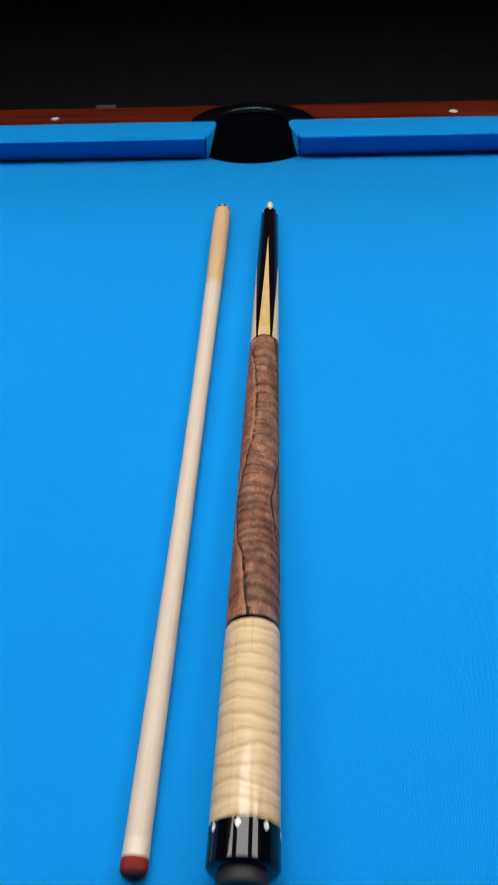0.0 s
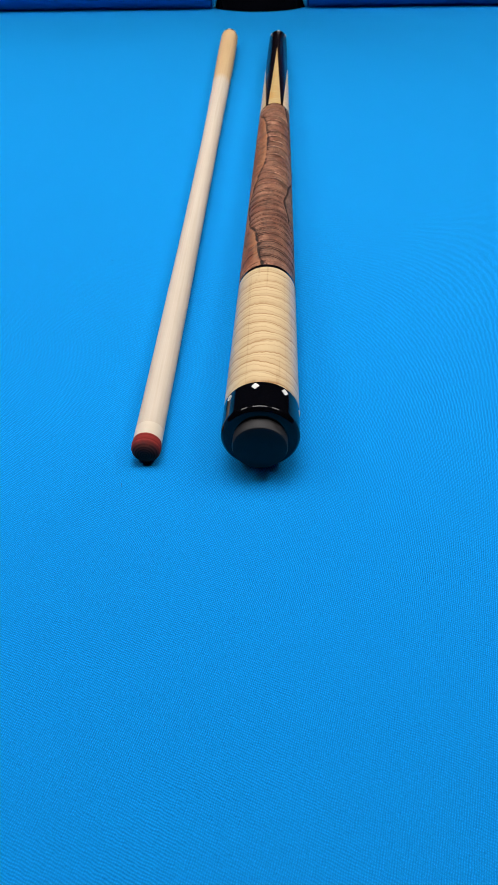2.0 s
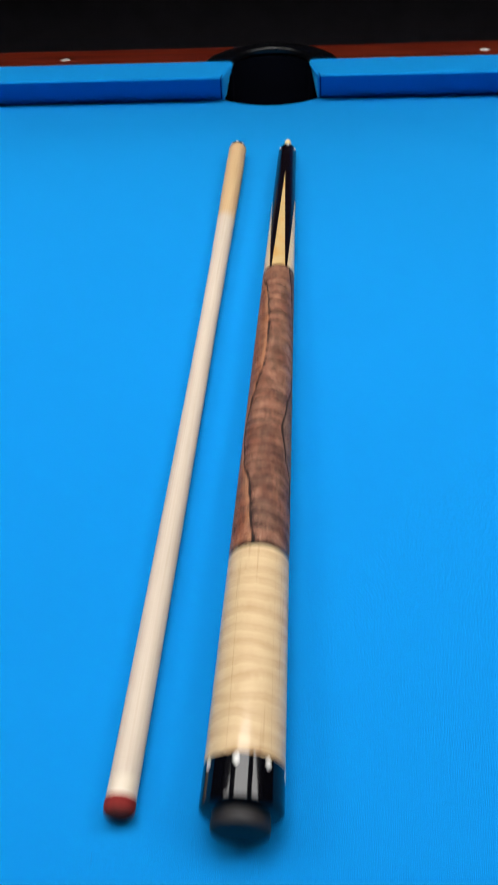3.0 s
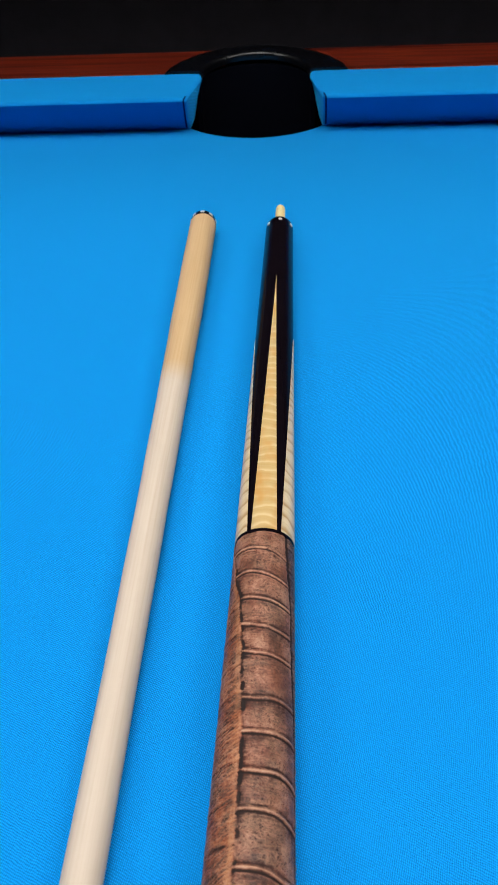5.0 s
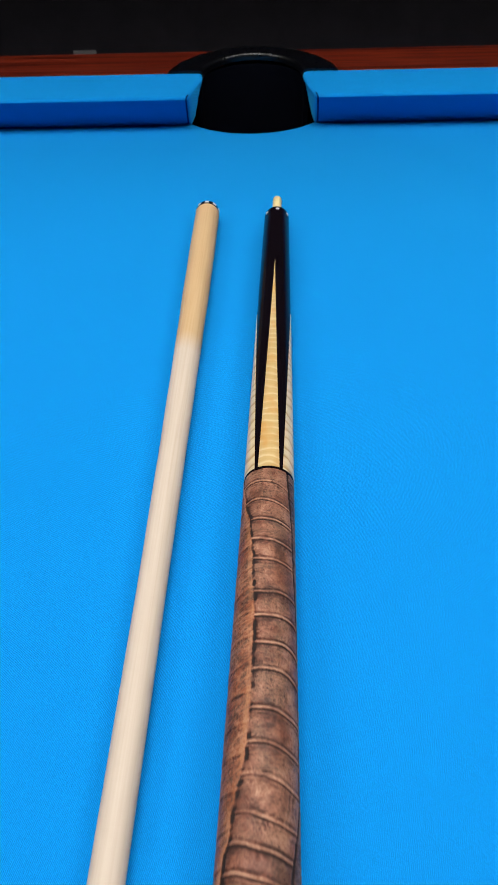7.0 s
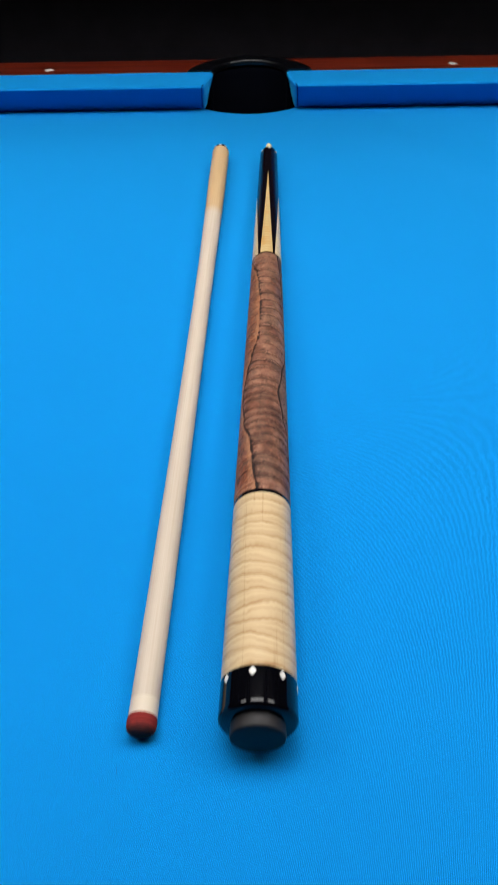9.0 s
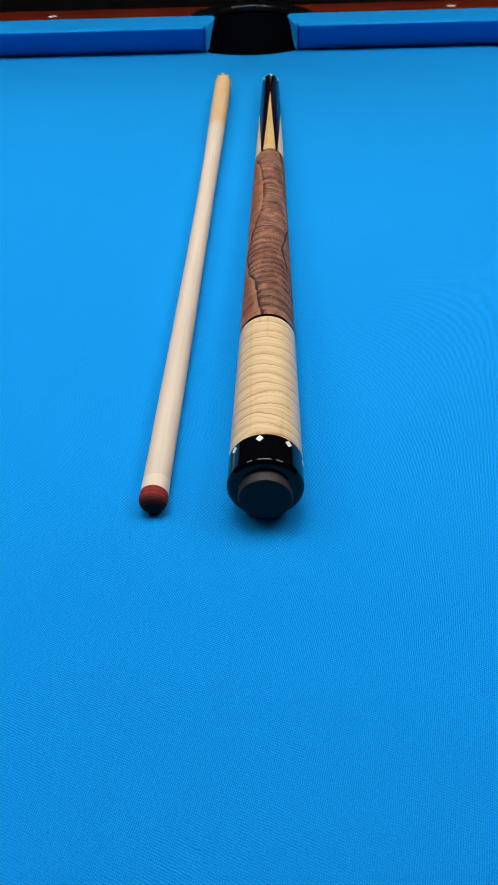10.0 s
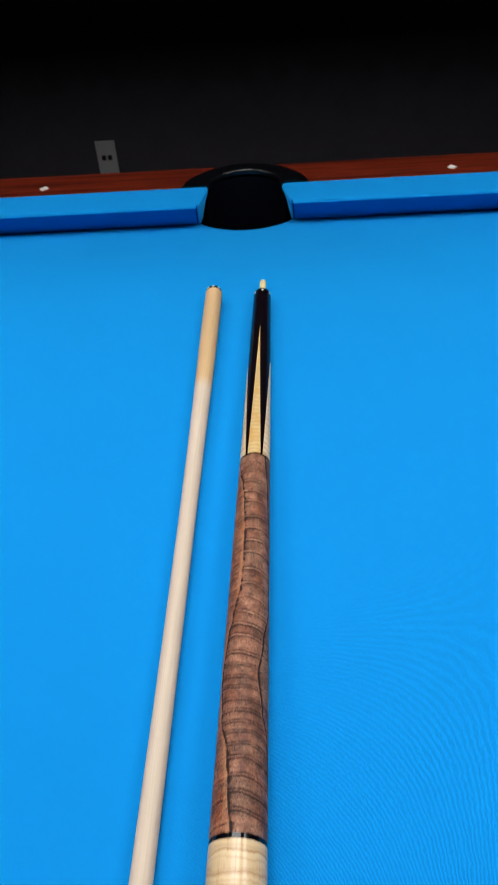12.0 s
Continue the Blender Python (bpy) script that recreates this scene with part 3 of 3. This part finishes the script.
def pocket_cup():
    """The closed black cup under the pocket opening."""
    bm = bmesh.new()
    rings, n = [], 40
    for r, z in ((0.088, -0.034), (0.086, -0.06), (0.078, -0.10), (0.055, -0.128), (0.0, -0.132)):
        rings.append([bm.verts.new((r * math.cos(2 * math.pi * k / n), 0.058 + 0.74 * r * math.sin(2 * math.pi * k / n), z)) for k in range(n)] if r else [bm.verts.new((0, 0.058, z))])
    for a, b in zip(rings, rings[1:]):
        for k in range(n):
            bm.faces.new((a[k], a[(k + 1) % n], b[(k + 1) % n], b[k]) if len(b) > 1 else (a[k], a[(k + 1) % n], b[0]))
    bmesh.ops.solidify(bm, geom=bm.faces[:], thickness=0.004)
    return bm


def diamond(x, y):
    bm = bmesh.new()
    lo = [bm.verts.new((x + a * 0.0080, y + b * 0.0100, RAIL - 0.001)) for a, b in ((1, 0), (0, 1), (-1, 0), (0, -1))]
    hi = [bm.verts.new((v.co.x, v.co.y, RAIL + 0.0004)) for v in lo]
    bm.faces.new(hi)
    for i in range(4):
        bm.faces.new((lo[i], lo[(i + 1) % 4], hi[(i + 1) % 4], hi[i]))
    bmesh.ops.recalc_face_normals(bm, faces=bm.faces[:])
    return bm


def pool_table():
    table = thing("pool_table", "pool table with bright blue cloth and red-brown wooden rails", "pool table", pose(0, 0, 0))
    part("bed_cloth", slab(bed_outline(), -0.003, 0.0, 0.0016), CLOTH, table, "bright blue worsted cloth", smooth=60)
    part("slate", slab([(x * 0.9985, y) for x, y in bed_outline()], -0.034, -0.0031), SLATE, table, "grey slate bed")
    turn = pose(0, -WIDE, 0, 0, 0, 180)
    for side in (1, -1):
        for mirror in (1, -1):
            c = part("cushion", cushion(mirror), CLOTH, table, "blue cloth-covered rubber cushion", smooth=50)
            w = part("rail", rail(mirror), RAILWOOD, table, "polished red-brown wooden rail", smooth=40)
            part("seam", jaw_seam(mirror), SEAM, c, "dark folded cloth seam")
            if side < 0:
                c.matrix_basis = w.matrix_basis = turn
            else:
                part("diamond", diamond(mirror * 0.3175, 0.094), PEARL, w, "pearl diamond sight")
        p = part("pocket_liner", pocket_liner(), LINER, table, "black moulded side pocket rim", smooth=50)
        u = part("pocket_throat", pocket_throat(), CUP, table, "matt black pocket throat", smooth=50)
        q = part("pocket_cup", pocket_cup(), CUP, table, "black pocket cup", smooth=50)
        if side < 0:
            p.matrix_basis = q.matrix_basis = u.matrix_basis = turn
    for sx in (1, -1):
        e = bmesh.new()
        block(sx * (LONG + 0.002), sx * (LONG + FEATHER), -WIDE + 0.07, -0.07, 0.0, 0.0405, 0.004, bm=e)
        part("end_cushion", e, CLOTH, table, smooth=40)
        part("end_rail", block(sx * (LONG + FEATHER + 0.001), sx * (LONG + EDGE), -WIDE + 0.065, -0.065, -0.045, RAIL, 0.003), RAILWOOD, table, smooth=40)
        for y, a in ((0.0, -45), (-WIDE, -135)):
            c = part("corner_pocket", pocket_liner(), LINER, table, "black moulded corner pocket rim", smooth=50)
            c.matrix_basis = pose(sx * (LONG - 0.018), y - 0.018 if y == 0 else y + 0.018, 0, 0, 0, sx * a)
    for name, box in (("apron", (-1.38, 1.38, 0.126, 0.149)), ("apron", (-1.38, 1.38, -WIDE - 0.149, -WIDE - 0.126)),
                      ("end_apron", (-1.40, -1.375, -WIDE - 0.10, 0.10)), ("end_apron", (1.375, 1.40, -WIDE - 0.10, 0.10))):
        part(name, block(*box, -0.24, -0.046, 0.003), RAILWOOD, table)
    part("frame", block(-1.36, 1.36, -WIDE - 0.10, -0.10, -0.20, -0.135), CUP, table)
    for sx in (1, -1):
        for y in (-0.16, -WIDE + 0.16):
            part("leg", block(sx * 1.02 - 0.09, sx * 1.02 + 0.09, y - 0.09, y + 0.09, FLOOR, -0.2, 0.01), RAILWOOD, table)


pool_table()

# ---- cue butt ----
RJ, RB = 0.01035, 0.0170
BUTT, BUTT_LEN = lying((0.0250, -0.2202, RJ), (0.0090, -0.9690, RB))


def butt_r(s):
    k = s / BUTT_LEN
    return RJ + (RB - RJ) * k + 0.00014 * math.sin(math.pi * min(1.0, max(0.0, k)))


# edges of the raised belly strip in the wrap, degrees from the top
STRIP_LEFT = curve([(0.3160, -80), (0.3372, -55), (0.3503, -38), (0.3750, -27), (0.4028, -19), (0.4391, -18), (0.4573, -21), (0.4866, -41), (0.4983, -53), (0.5269, -70),
                    (0.5562, -55), (0.5804, -30), (0.5996, -23), (0.6228, -13)])
STRIP_RIGHT = curve([(0.3160, 44), (0.3604, 60), (0.4210, 78), (0.4714, 76), (0.5047, 49), (0.5279, 36), (0.5511, 49), (0.5696, 72), (0.6228, 95)])
RIDGES = (0.3241, 0.3372, 0.3498, 0.3619, 0.3735, 0.3907, 0.4033, 0.4164, 0.4285, 0.4447, 0.4578, 0.4694, 0.4820, 0.4916, 0.5002, 0.5128, 0.5209, 0.5294, 0.5365,
          0.5451, 0.5527, 0.5602, 0.5668, 0.5744, 0.5824, 0.5925, 0.6016, 0.6112)


def leather_wrap(s0, s1):
    """The wrap as a fine skin: cross ridges over the belly strip, a broken groove and a broad welt along its wavy edges."""
    rows = 1500
    angles = [-104 + 208 * k / 208 for k in range(209)] + [104 + 152 * k / 20 for k in range(1, 20)]
    cols = len(angles)
    verts, faces, relief, strip, welt = [], [], [], [], []
    n3 = noise.noise
    for i in range(rows + 1):
        s = s0 + (s1 - s0) * i / rows
        left, right, arc_mm = STRIP_LEFT(s), STRIP_RIGHT(s), butt_r(s) * 1000 * math.pi / 180
        edge_l = 0.55 * n3((s * 260, 3.1, 0)) + 0.3 * n3((s * 900, 1.1, 0))
        edge_r = 0.55 * n3((s * 230, 9.1, 0))
        gap = max(0.15, min(1.0, 0.60 + 1.9 * n3((s * 300, 7.7, 0)))) * (1 - 0.6 * max(0.0, 1 - ((s - 0.447) / 0.028) ** 2))
        wide = 0.50 + 0.65 * n3((s * 150, 2.2, 0)) + 0.35 * min(1.0, max(0.0, (s - 0.43) / 0.03)) * max(0.0, 1 - abs(s - 0.47) / 0.05)
        for a in angles:
            dl, dr = (a - left) * arc_mm + edge_l, (right - a) * arc_mm + edge_r
            inside = min(1.0, max(0.0, dl * 1.6)) * min(1.0, max(0.0, dr * 1.6))
            h = 0.5 + 0.07 * n3((a * 0.06, s * 90, 1.7)) + 0.05 * n3((a * 0.35, s * 700, 2.7))
            if inside > 0:
                bow = s + 0.0007 * math.sin(a * 0.045 + s * 45) + 0.0007 * n3((a * 0.03, s * 50, 5.0)) - 0.00000032 * (a - left) ** 2
                near = min(RIDGES, key=lambda q: abs(q - bow))
                d = (bow - near) * 1000
                keep = 0.8 + 0.7 * n3((near * 900, a * 0.015, 2.0))
                low = min(1.0, max(0.0, (s - 0.500) / 0.02))
                twin = 0.5 * math.exp(-((d - 1.5) / 0.4) ** 2) if n3((near * 700, 0.5, 0)) > 0.05 else 0.0
                # the dips beside each ridge also paint its shade, through relief
                ridge = (math.exp(-(d / 0.40) ** 2) + twin) * 0.44 * keep - (math.exp(-((d - 0.95) / 0.42) ** 2) + 0.45 * math.exp(-((d + 1.2) / 0.6) ** 2)) * 0.52 * keep
                ridge -= 0.09 * math.exp(-((d - 2.1) / 1.5) ** 2) * max(0.2, 0.9 + 0.8 * n3((near * 500, a * 0.02, 7.0)))
                ridge = ridge * (1 - 0.25 * low) - low * 0.30 * keep * math.exp(-(d / 0.7) ** 2)
                fibre = 0.10 * math.sin((a * arc_mm * 2.1) + 6 * n3((a * 0.08, s * 130, 9.0))) * max(0.0, n3((a * 0.03, s * 80, 6.0)))
                u, v = a * arc_mm, s * 1000
                hair = n3((u * 0.15 + v * 0.05, v * 1.05, 1.3)) + 0.30 * n3((u * 0.5, v * 1.7, 4.4))
                slack = min(1.0, max(0.2, 0.65 + 1.3 * n3((u * 0.14, v * 0.12, 8.8))))
                h += inside * (ridge + fibre + slack * (0.20 * max(0.0, 1 - abs(hair) / 0.22) - 0.04))
                tooth = 1 - 0.7 * math.exp(-(d / 0.8) ** 2)
            else:
                tooth = 1.0
            if inside < 1:
                f = (s * 1000 - 0.03 * abs(a - left) + 1.5 * n3((s * 60, a * 0.01, 8.0))) % 12.0 - 5.0
                u, v = a * arc_mm, s * 1000
                feather = max(0.0, 1 - abs(n3((u * 0.14, v * 0.9 + u * 0.2, 6.2)) + 0.4 * n3((u * 0.6, v * 1.2, 2.5))) / 0.18) - 0.30
                comb = math.sin(s * 5200 + dl * 2.2 + 4 * n3((s * 90, a * 0.06, 6.6))) * max(0.0, 0.35 + n3((s * 70, a * 0.05, 3.3)))
                h += (1 - inside) * (0.17 * math.exp(-(f / 0.5) ** 2) - 0.15 * math.exp(-((f - 1.1) / 0.5) ** 2) + 0.13 * comb + 0.22 * feather + 0.08 * n3((a * 0.5, s * 420, 4.0)))
            tan = math.exp(-((dl + 1.3) / 1.3) ** 2) * min(1.0, max(0.0, 0.75 + 0.9 * n3((s * 160, a * 0.12, 4.4))))
            # welt and groove; the groove's fading tail is shade painted through relief
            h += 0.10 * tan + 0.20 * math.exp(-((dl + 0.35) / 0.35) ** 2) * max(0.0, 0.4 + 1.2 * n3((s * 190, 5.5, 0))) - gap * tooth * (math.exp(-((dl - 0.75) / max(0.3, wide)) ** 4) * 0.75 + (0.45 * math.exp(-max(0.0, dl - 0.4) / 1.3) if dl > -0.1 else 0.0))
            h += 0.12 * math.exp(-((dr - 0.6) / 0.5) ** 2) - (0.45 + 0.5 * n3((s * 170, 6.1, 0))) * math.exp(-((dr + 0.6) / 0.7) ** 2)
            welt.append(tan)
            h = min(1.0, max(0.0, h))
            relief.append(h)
            strip.append(inside if dr > 0 else -min(1.0, -dr * 1.2))
            r = butt_r(s) + (h - 0.5) * 0.00055
            verts.append((r * math.sin(radians(a)), -s, r * math.cos(radians(a))))
    for i in range(rows):
        for k in range(cols):
            p, q = i * cols + k, i * cols + (k + 1) % cols
            faces.append((p, p + cols, q + cols, q))
    me = bpy.data.meshes.new("wrap")
    me.from_pydata(verts, [], faces)
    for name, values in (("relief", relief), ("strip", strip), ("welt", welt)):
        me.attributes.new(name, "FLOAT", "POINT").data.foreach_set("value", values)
    me.shade_smooth()
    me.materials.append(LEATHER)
    return me


def pin_profile():
    """A threaded pin with a plain neck and a rounded nose."""
    out = [(0.004, 0.0037), (-0.004, 0.0037), (-0.0045, 0.0033), (-0.0055, 0.0033)]
    s = -0.0055
    while s > -0.0315:
        out += [(s - 0.0007, 0.0039), (s - 0.0011, 0.0039), (s - 0.0018, 0.0034)]
        s -= 0.0022
    return out + [(s - 0.0005, 0.0037), (s - 0.0018, 0.0034), (s - 0.0026, 0.0024)]


def cue_butt():
    cue = thing("cue_butt", "pool cue butt with leather wrap and maple points on blue cloth", "pool cue", BUTT)
    part("pin", turned(pin_profile(), 32), PIN, cue, "cream resin joint pin", smooth=50)
    fore = part("forearm", turned([(0.0, 0.0075), (0.0, RJ - 0.0022), (0.0006, RJ - 0.0011), (0.002, RJ - 0.0004), (0.0045, butt_r(0.0045)), (0.3165, butt_r(0.3165))]), EBONY, cue, "polished black ebony forearm", smooth=40)
    mid, tip, base = -0.5, 0.094, 0.3145

    def half(s):
        return 25.0 * max(0.0, (s - tip) / (base - tip))

    def inner(s):
        """The inner edge of the side panels: a straight taper as seen from above."""
        return math.degrees(math.asin(min(1.0, 1.0 - 0.44 * (s - 0.150) / 0.1635)))

    part("point_inlay", patch(butt_r, lambda s: mid - half(s), lambda s: mid + half(s), tip, base, 40), POINT, fore, "curly maple point", smooth=40)
    part("side_inlay", patch(butt_r, lambda s: mid + inner(s), lambda s: mid + 180 - inner(s), 0.156, base, 40), FLANK, fore, "pale curly maple panel", smooth=40)
    part("side_inlay", patch(butt_r, lambda s: mid - 180 + inner(s), lambda s: mid - inner(s), 0.156, base, 40), FLANK, fore, "pale curly maple panel", smooth=40)
    for a in (-52, 4, 60):
        bm = bmesh.new()
        bmesh.ops.create_uvsphere(bm, u_segments=12, v_segments=6, radius=0.0018)
        r = butt_r(0.0072) - 0.0006
        for v in bm.verts:
            v.co = Vector((v.co.x, v.co.y, v.co.z * 0.7)) 
        bmesh.ops.transform(bm, matrix=pose(r * math.sin(radians(a)), -0.0072, r * math.cos(radians(a)), 0, a, 0), verts=bm.verts)
        part("dot_inlay", bm, SILVER, fore, "small silver dot", smooth=60)
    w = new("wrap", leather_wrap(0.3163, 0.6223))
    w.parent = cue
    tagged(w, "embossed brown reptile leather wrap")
    part("trim_ring", turned([(0.6222, butt_r(0.6222) - 0.002), (0.6222, butt_r(0.6222)), (0.6250, butt_r(0.6250)), (0.6250, butt_r(0.6250) - 0.002)]), GLOSSBLACK, cue, "thin black ring", smooth=40)
    part("sleeve", turned([(0.6249, butt_r(0.6249) - 0.002)] + [(0.6249 + 0.106 * i / 12, butt_r(0.6249 + 0.106 * i / 12)) for i in range(13)] + [(0.7310, butt_r(0.7308) - 0.002)]), SLEEVE, cue, "glossy curly maple sleeve", smooth=40)
    e = BUTT_LEN
    cap = part("butt_cap", turned([(0.7308, 0.010), (0.7308, butt_r(0.7308) + 0.00005), (0.7316, butt_r(0.7316) + 0.00005), (e - 0.0030, butt_r(e - 0.0030) + 0.00005), (e - 0.0020, butt_r(e - 0.0020) + 0.00005), (e - 0.0014, butt_r(e) - 0.0001), (e - 0.0003, butt_r(e) - 0.0011),
                                    (e, butt_r(e) - 0.0016), (e, 0.006)]), GLOSSBLACK, cue, "glossy black butt cap", smooth=40)
    for i in range(8):
        a0 = -8.5 + 45.5 * (i if i < 5 else i - 8)

        def width(s):
            return 5.8 * max(0.10, 1 - abs(s - 0.7336) / 0.0020) ** 0.8
        part("cap_inlay", patch(lambda s: butt_r(s) + 0.00008, lambda s, a0=a0: a0 - width(s), lambda s, a0=a0: a0 + width(s), 0.7317, 0.7355, 8, 4), PEARL, cap, "white pearl diamond")
    part("bumper", turned([(e - 0.004, 0.0116), (e + 0.0046, 0.0119), (e + 0.0056, 0.0115), (e + 0.0061, 0.0106), (e + 0.0061, 0.002)]), RUBBER, cue, "dark rubber bumper", smooth=30)


# ---- cue shaft ----
SR, ST = 0.0102, 0.0064
SHAFT_POSE, SHAFT_LEN = lying((-0.0355, -0.2085, SR), (-0.0418, -0.9690, ST))


# joint taper that eases into an almost even stroke
shaft_r = curve([(0.0, SR), (0.06, 0.0101), (0.12, 0.0097), (0.19, 0.0089), (0.24, 0.0083), (0.31, 0.0076), (0.40, 0.0070), (0.55, 0.0066), (0.76, ST)])


def bowed(bm):
    """The slight warp of the old shaft."""
    for v in bm.verts:
        v.co.x += 0.0013 * math.sin(math.pi * min(1.0, max(0.0, -v.co.y / SHAFT_LEN)))
    return bm


def cue_shaft():
    cue = thing("cue_shaft", "pale maple pool cue shaft with red tip on blue cloth", "pool cue", SHAFT_POSE)
    ring = part("joint_collar", turned([(0.0, 0.006), (0.0, SR - 0.0008), (0.0006, SR - 0.0002), (0.0012, SR), (0.0062, shaft_r(0.0062)), (0.0062, 0.006)]), GLOSSBLACK, cue, "black joint collar", smooth=40)
    for i in range(5):
        a = -80 + 40 * i
        part("ring_dash", patch(shaft_r, lambda s, a=a: a - 9, lambda s, a=a: a + 9, 0.0014, 0.0040, 2, 4), SILVER, ring, "silver ring dash")
    part("shaft_wood", bowed(turned([(0.0061 + 0.7378 * i / 60, shaft_r(0.0061 + 0.7378 * i / 60)) for i in range(61)])), SHAFT, cue, "pale straight-grained maple", smooth=40)
    part("ferrule", bowed(turned([(0.7438, shaft_r(0.7439) - 0.001), (0.7438, shaft_r(0.7439) + 0.00004), (0.7516, shaft_r(0.7519) + 0.00004), (0.7516, 0.003)])), FERRULE, cue, "ivory-white ferrule", smooth=40)
    part("tip", turned([(0.7515, 0.004), (0.7515, ST + 0.00005), (0.7539, ST + 0.00025), (0.7560, ST + 0.0001), (0.7573, ST - 0.0004), (0.7583, ST - 0.0013), (0.7590, ST - 0.0024), (0.7594, ST - 0.0040), (0.7596, 0.0012)]), TIP, cue, "worn red leather tip", smooth=60)


cue_butt()
cue_shaft()


def lint(x, y, beads, thick, turn):
    """A short crooked thread lying on the cloth."""
    bm = bmesh.new()
    for i in range(beads):
        bmesh.ops.create_cone(bm, cap_ends=True, segments=6, radius1=thick, radius2=thick * 0.84, depth=0.0008,
                              matrix=pose(x, y, thick * 1.6, 0, 0, turn) @ pose(0.0002 * math.sin(i * 1.7), 0.0006 * i, 0, 90, 0, 8 * math.sin(i)))
    tagged(part("lint", bm, LINT), "tiny dark thread of lint on the blue cloth", "lint", "lint on the cloth")


lint(-0.051, -0.981, 4, 0.00009, 0)
lint(-0.089, -0.776, 3, 0.00013, 55)
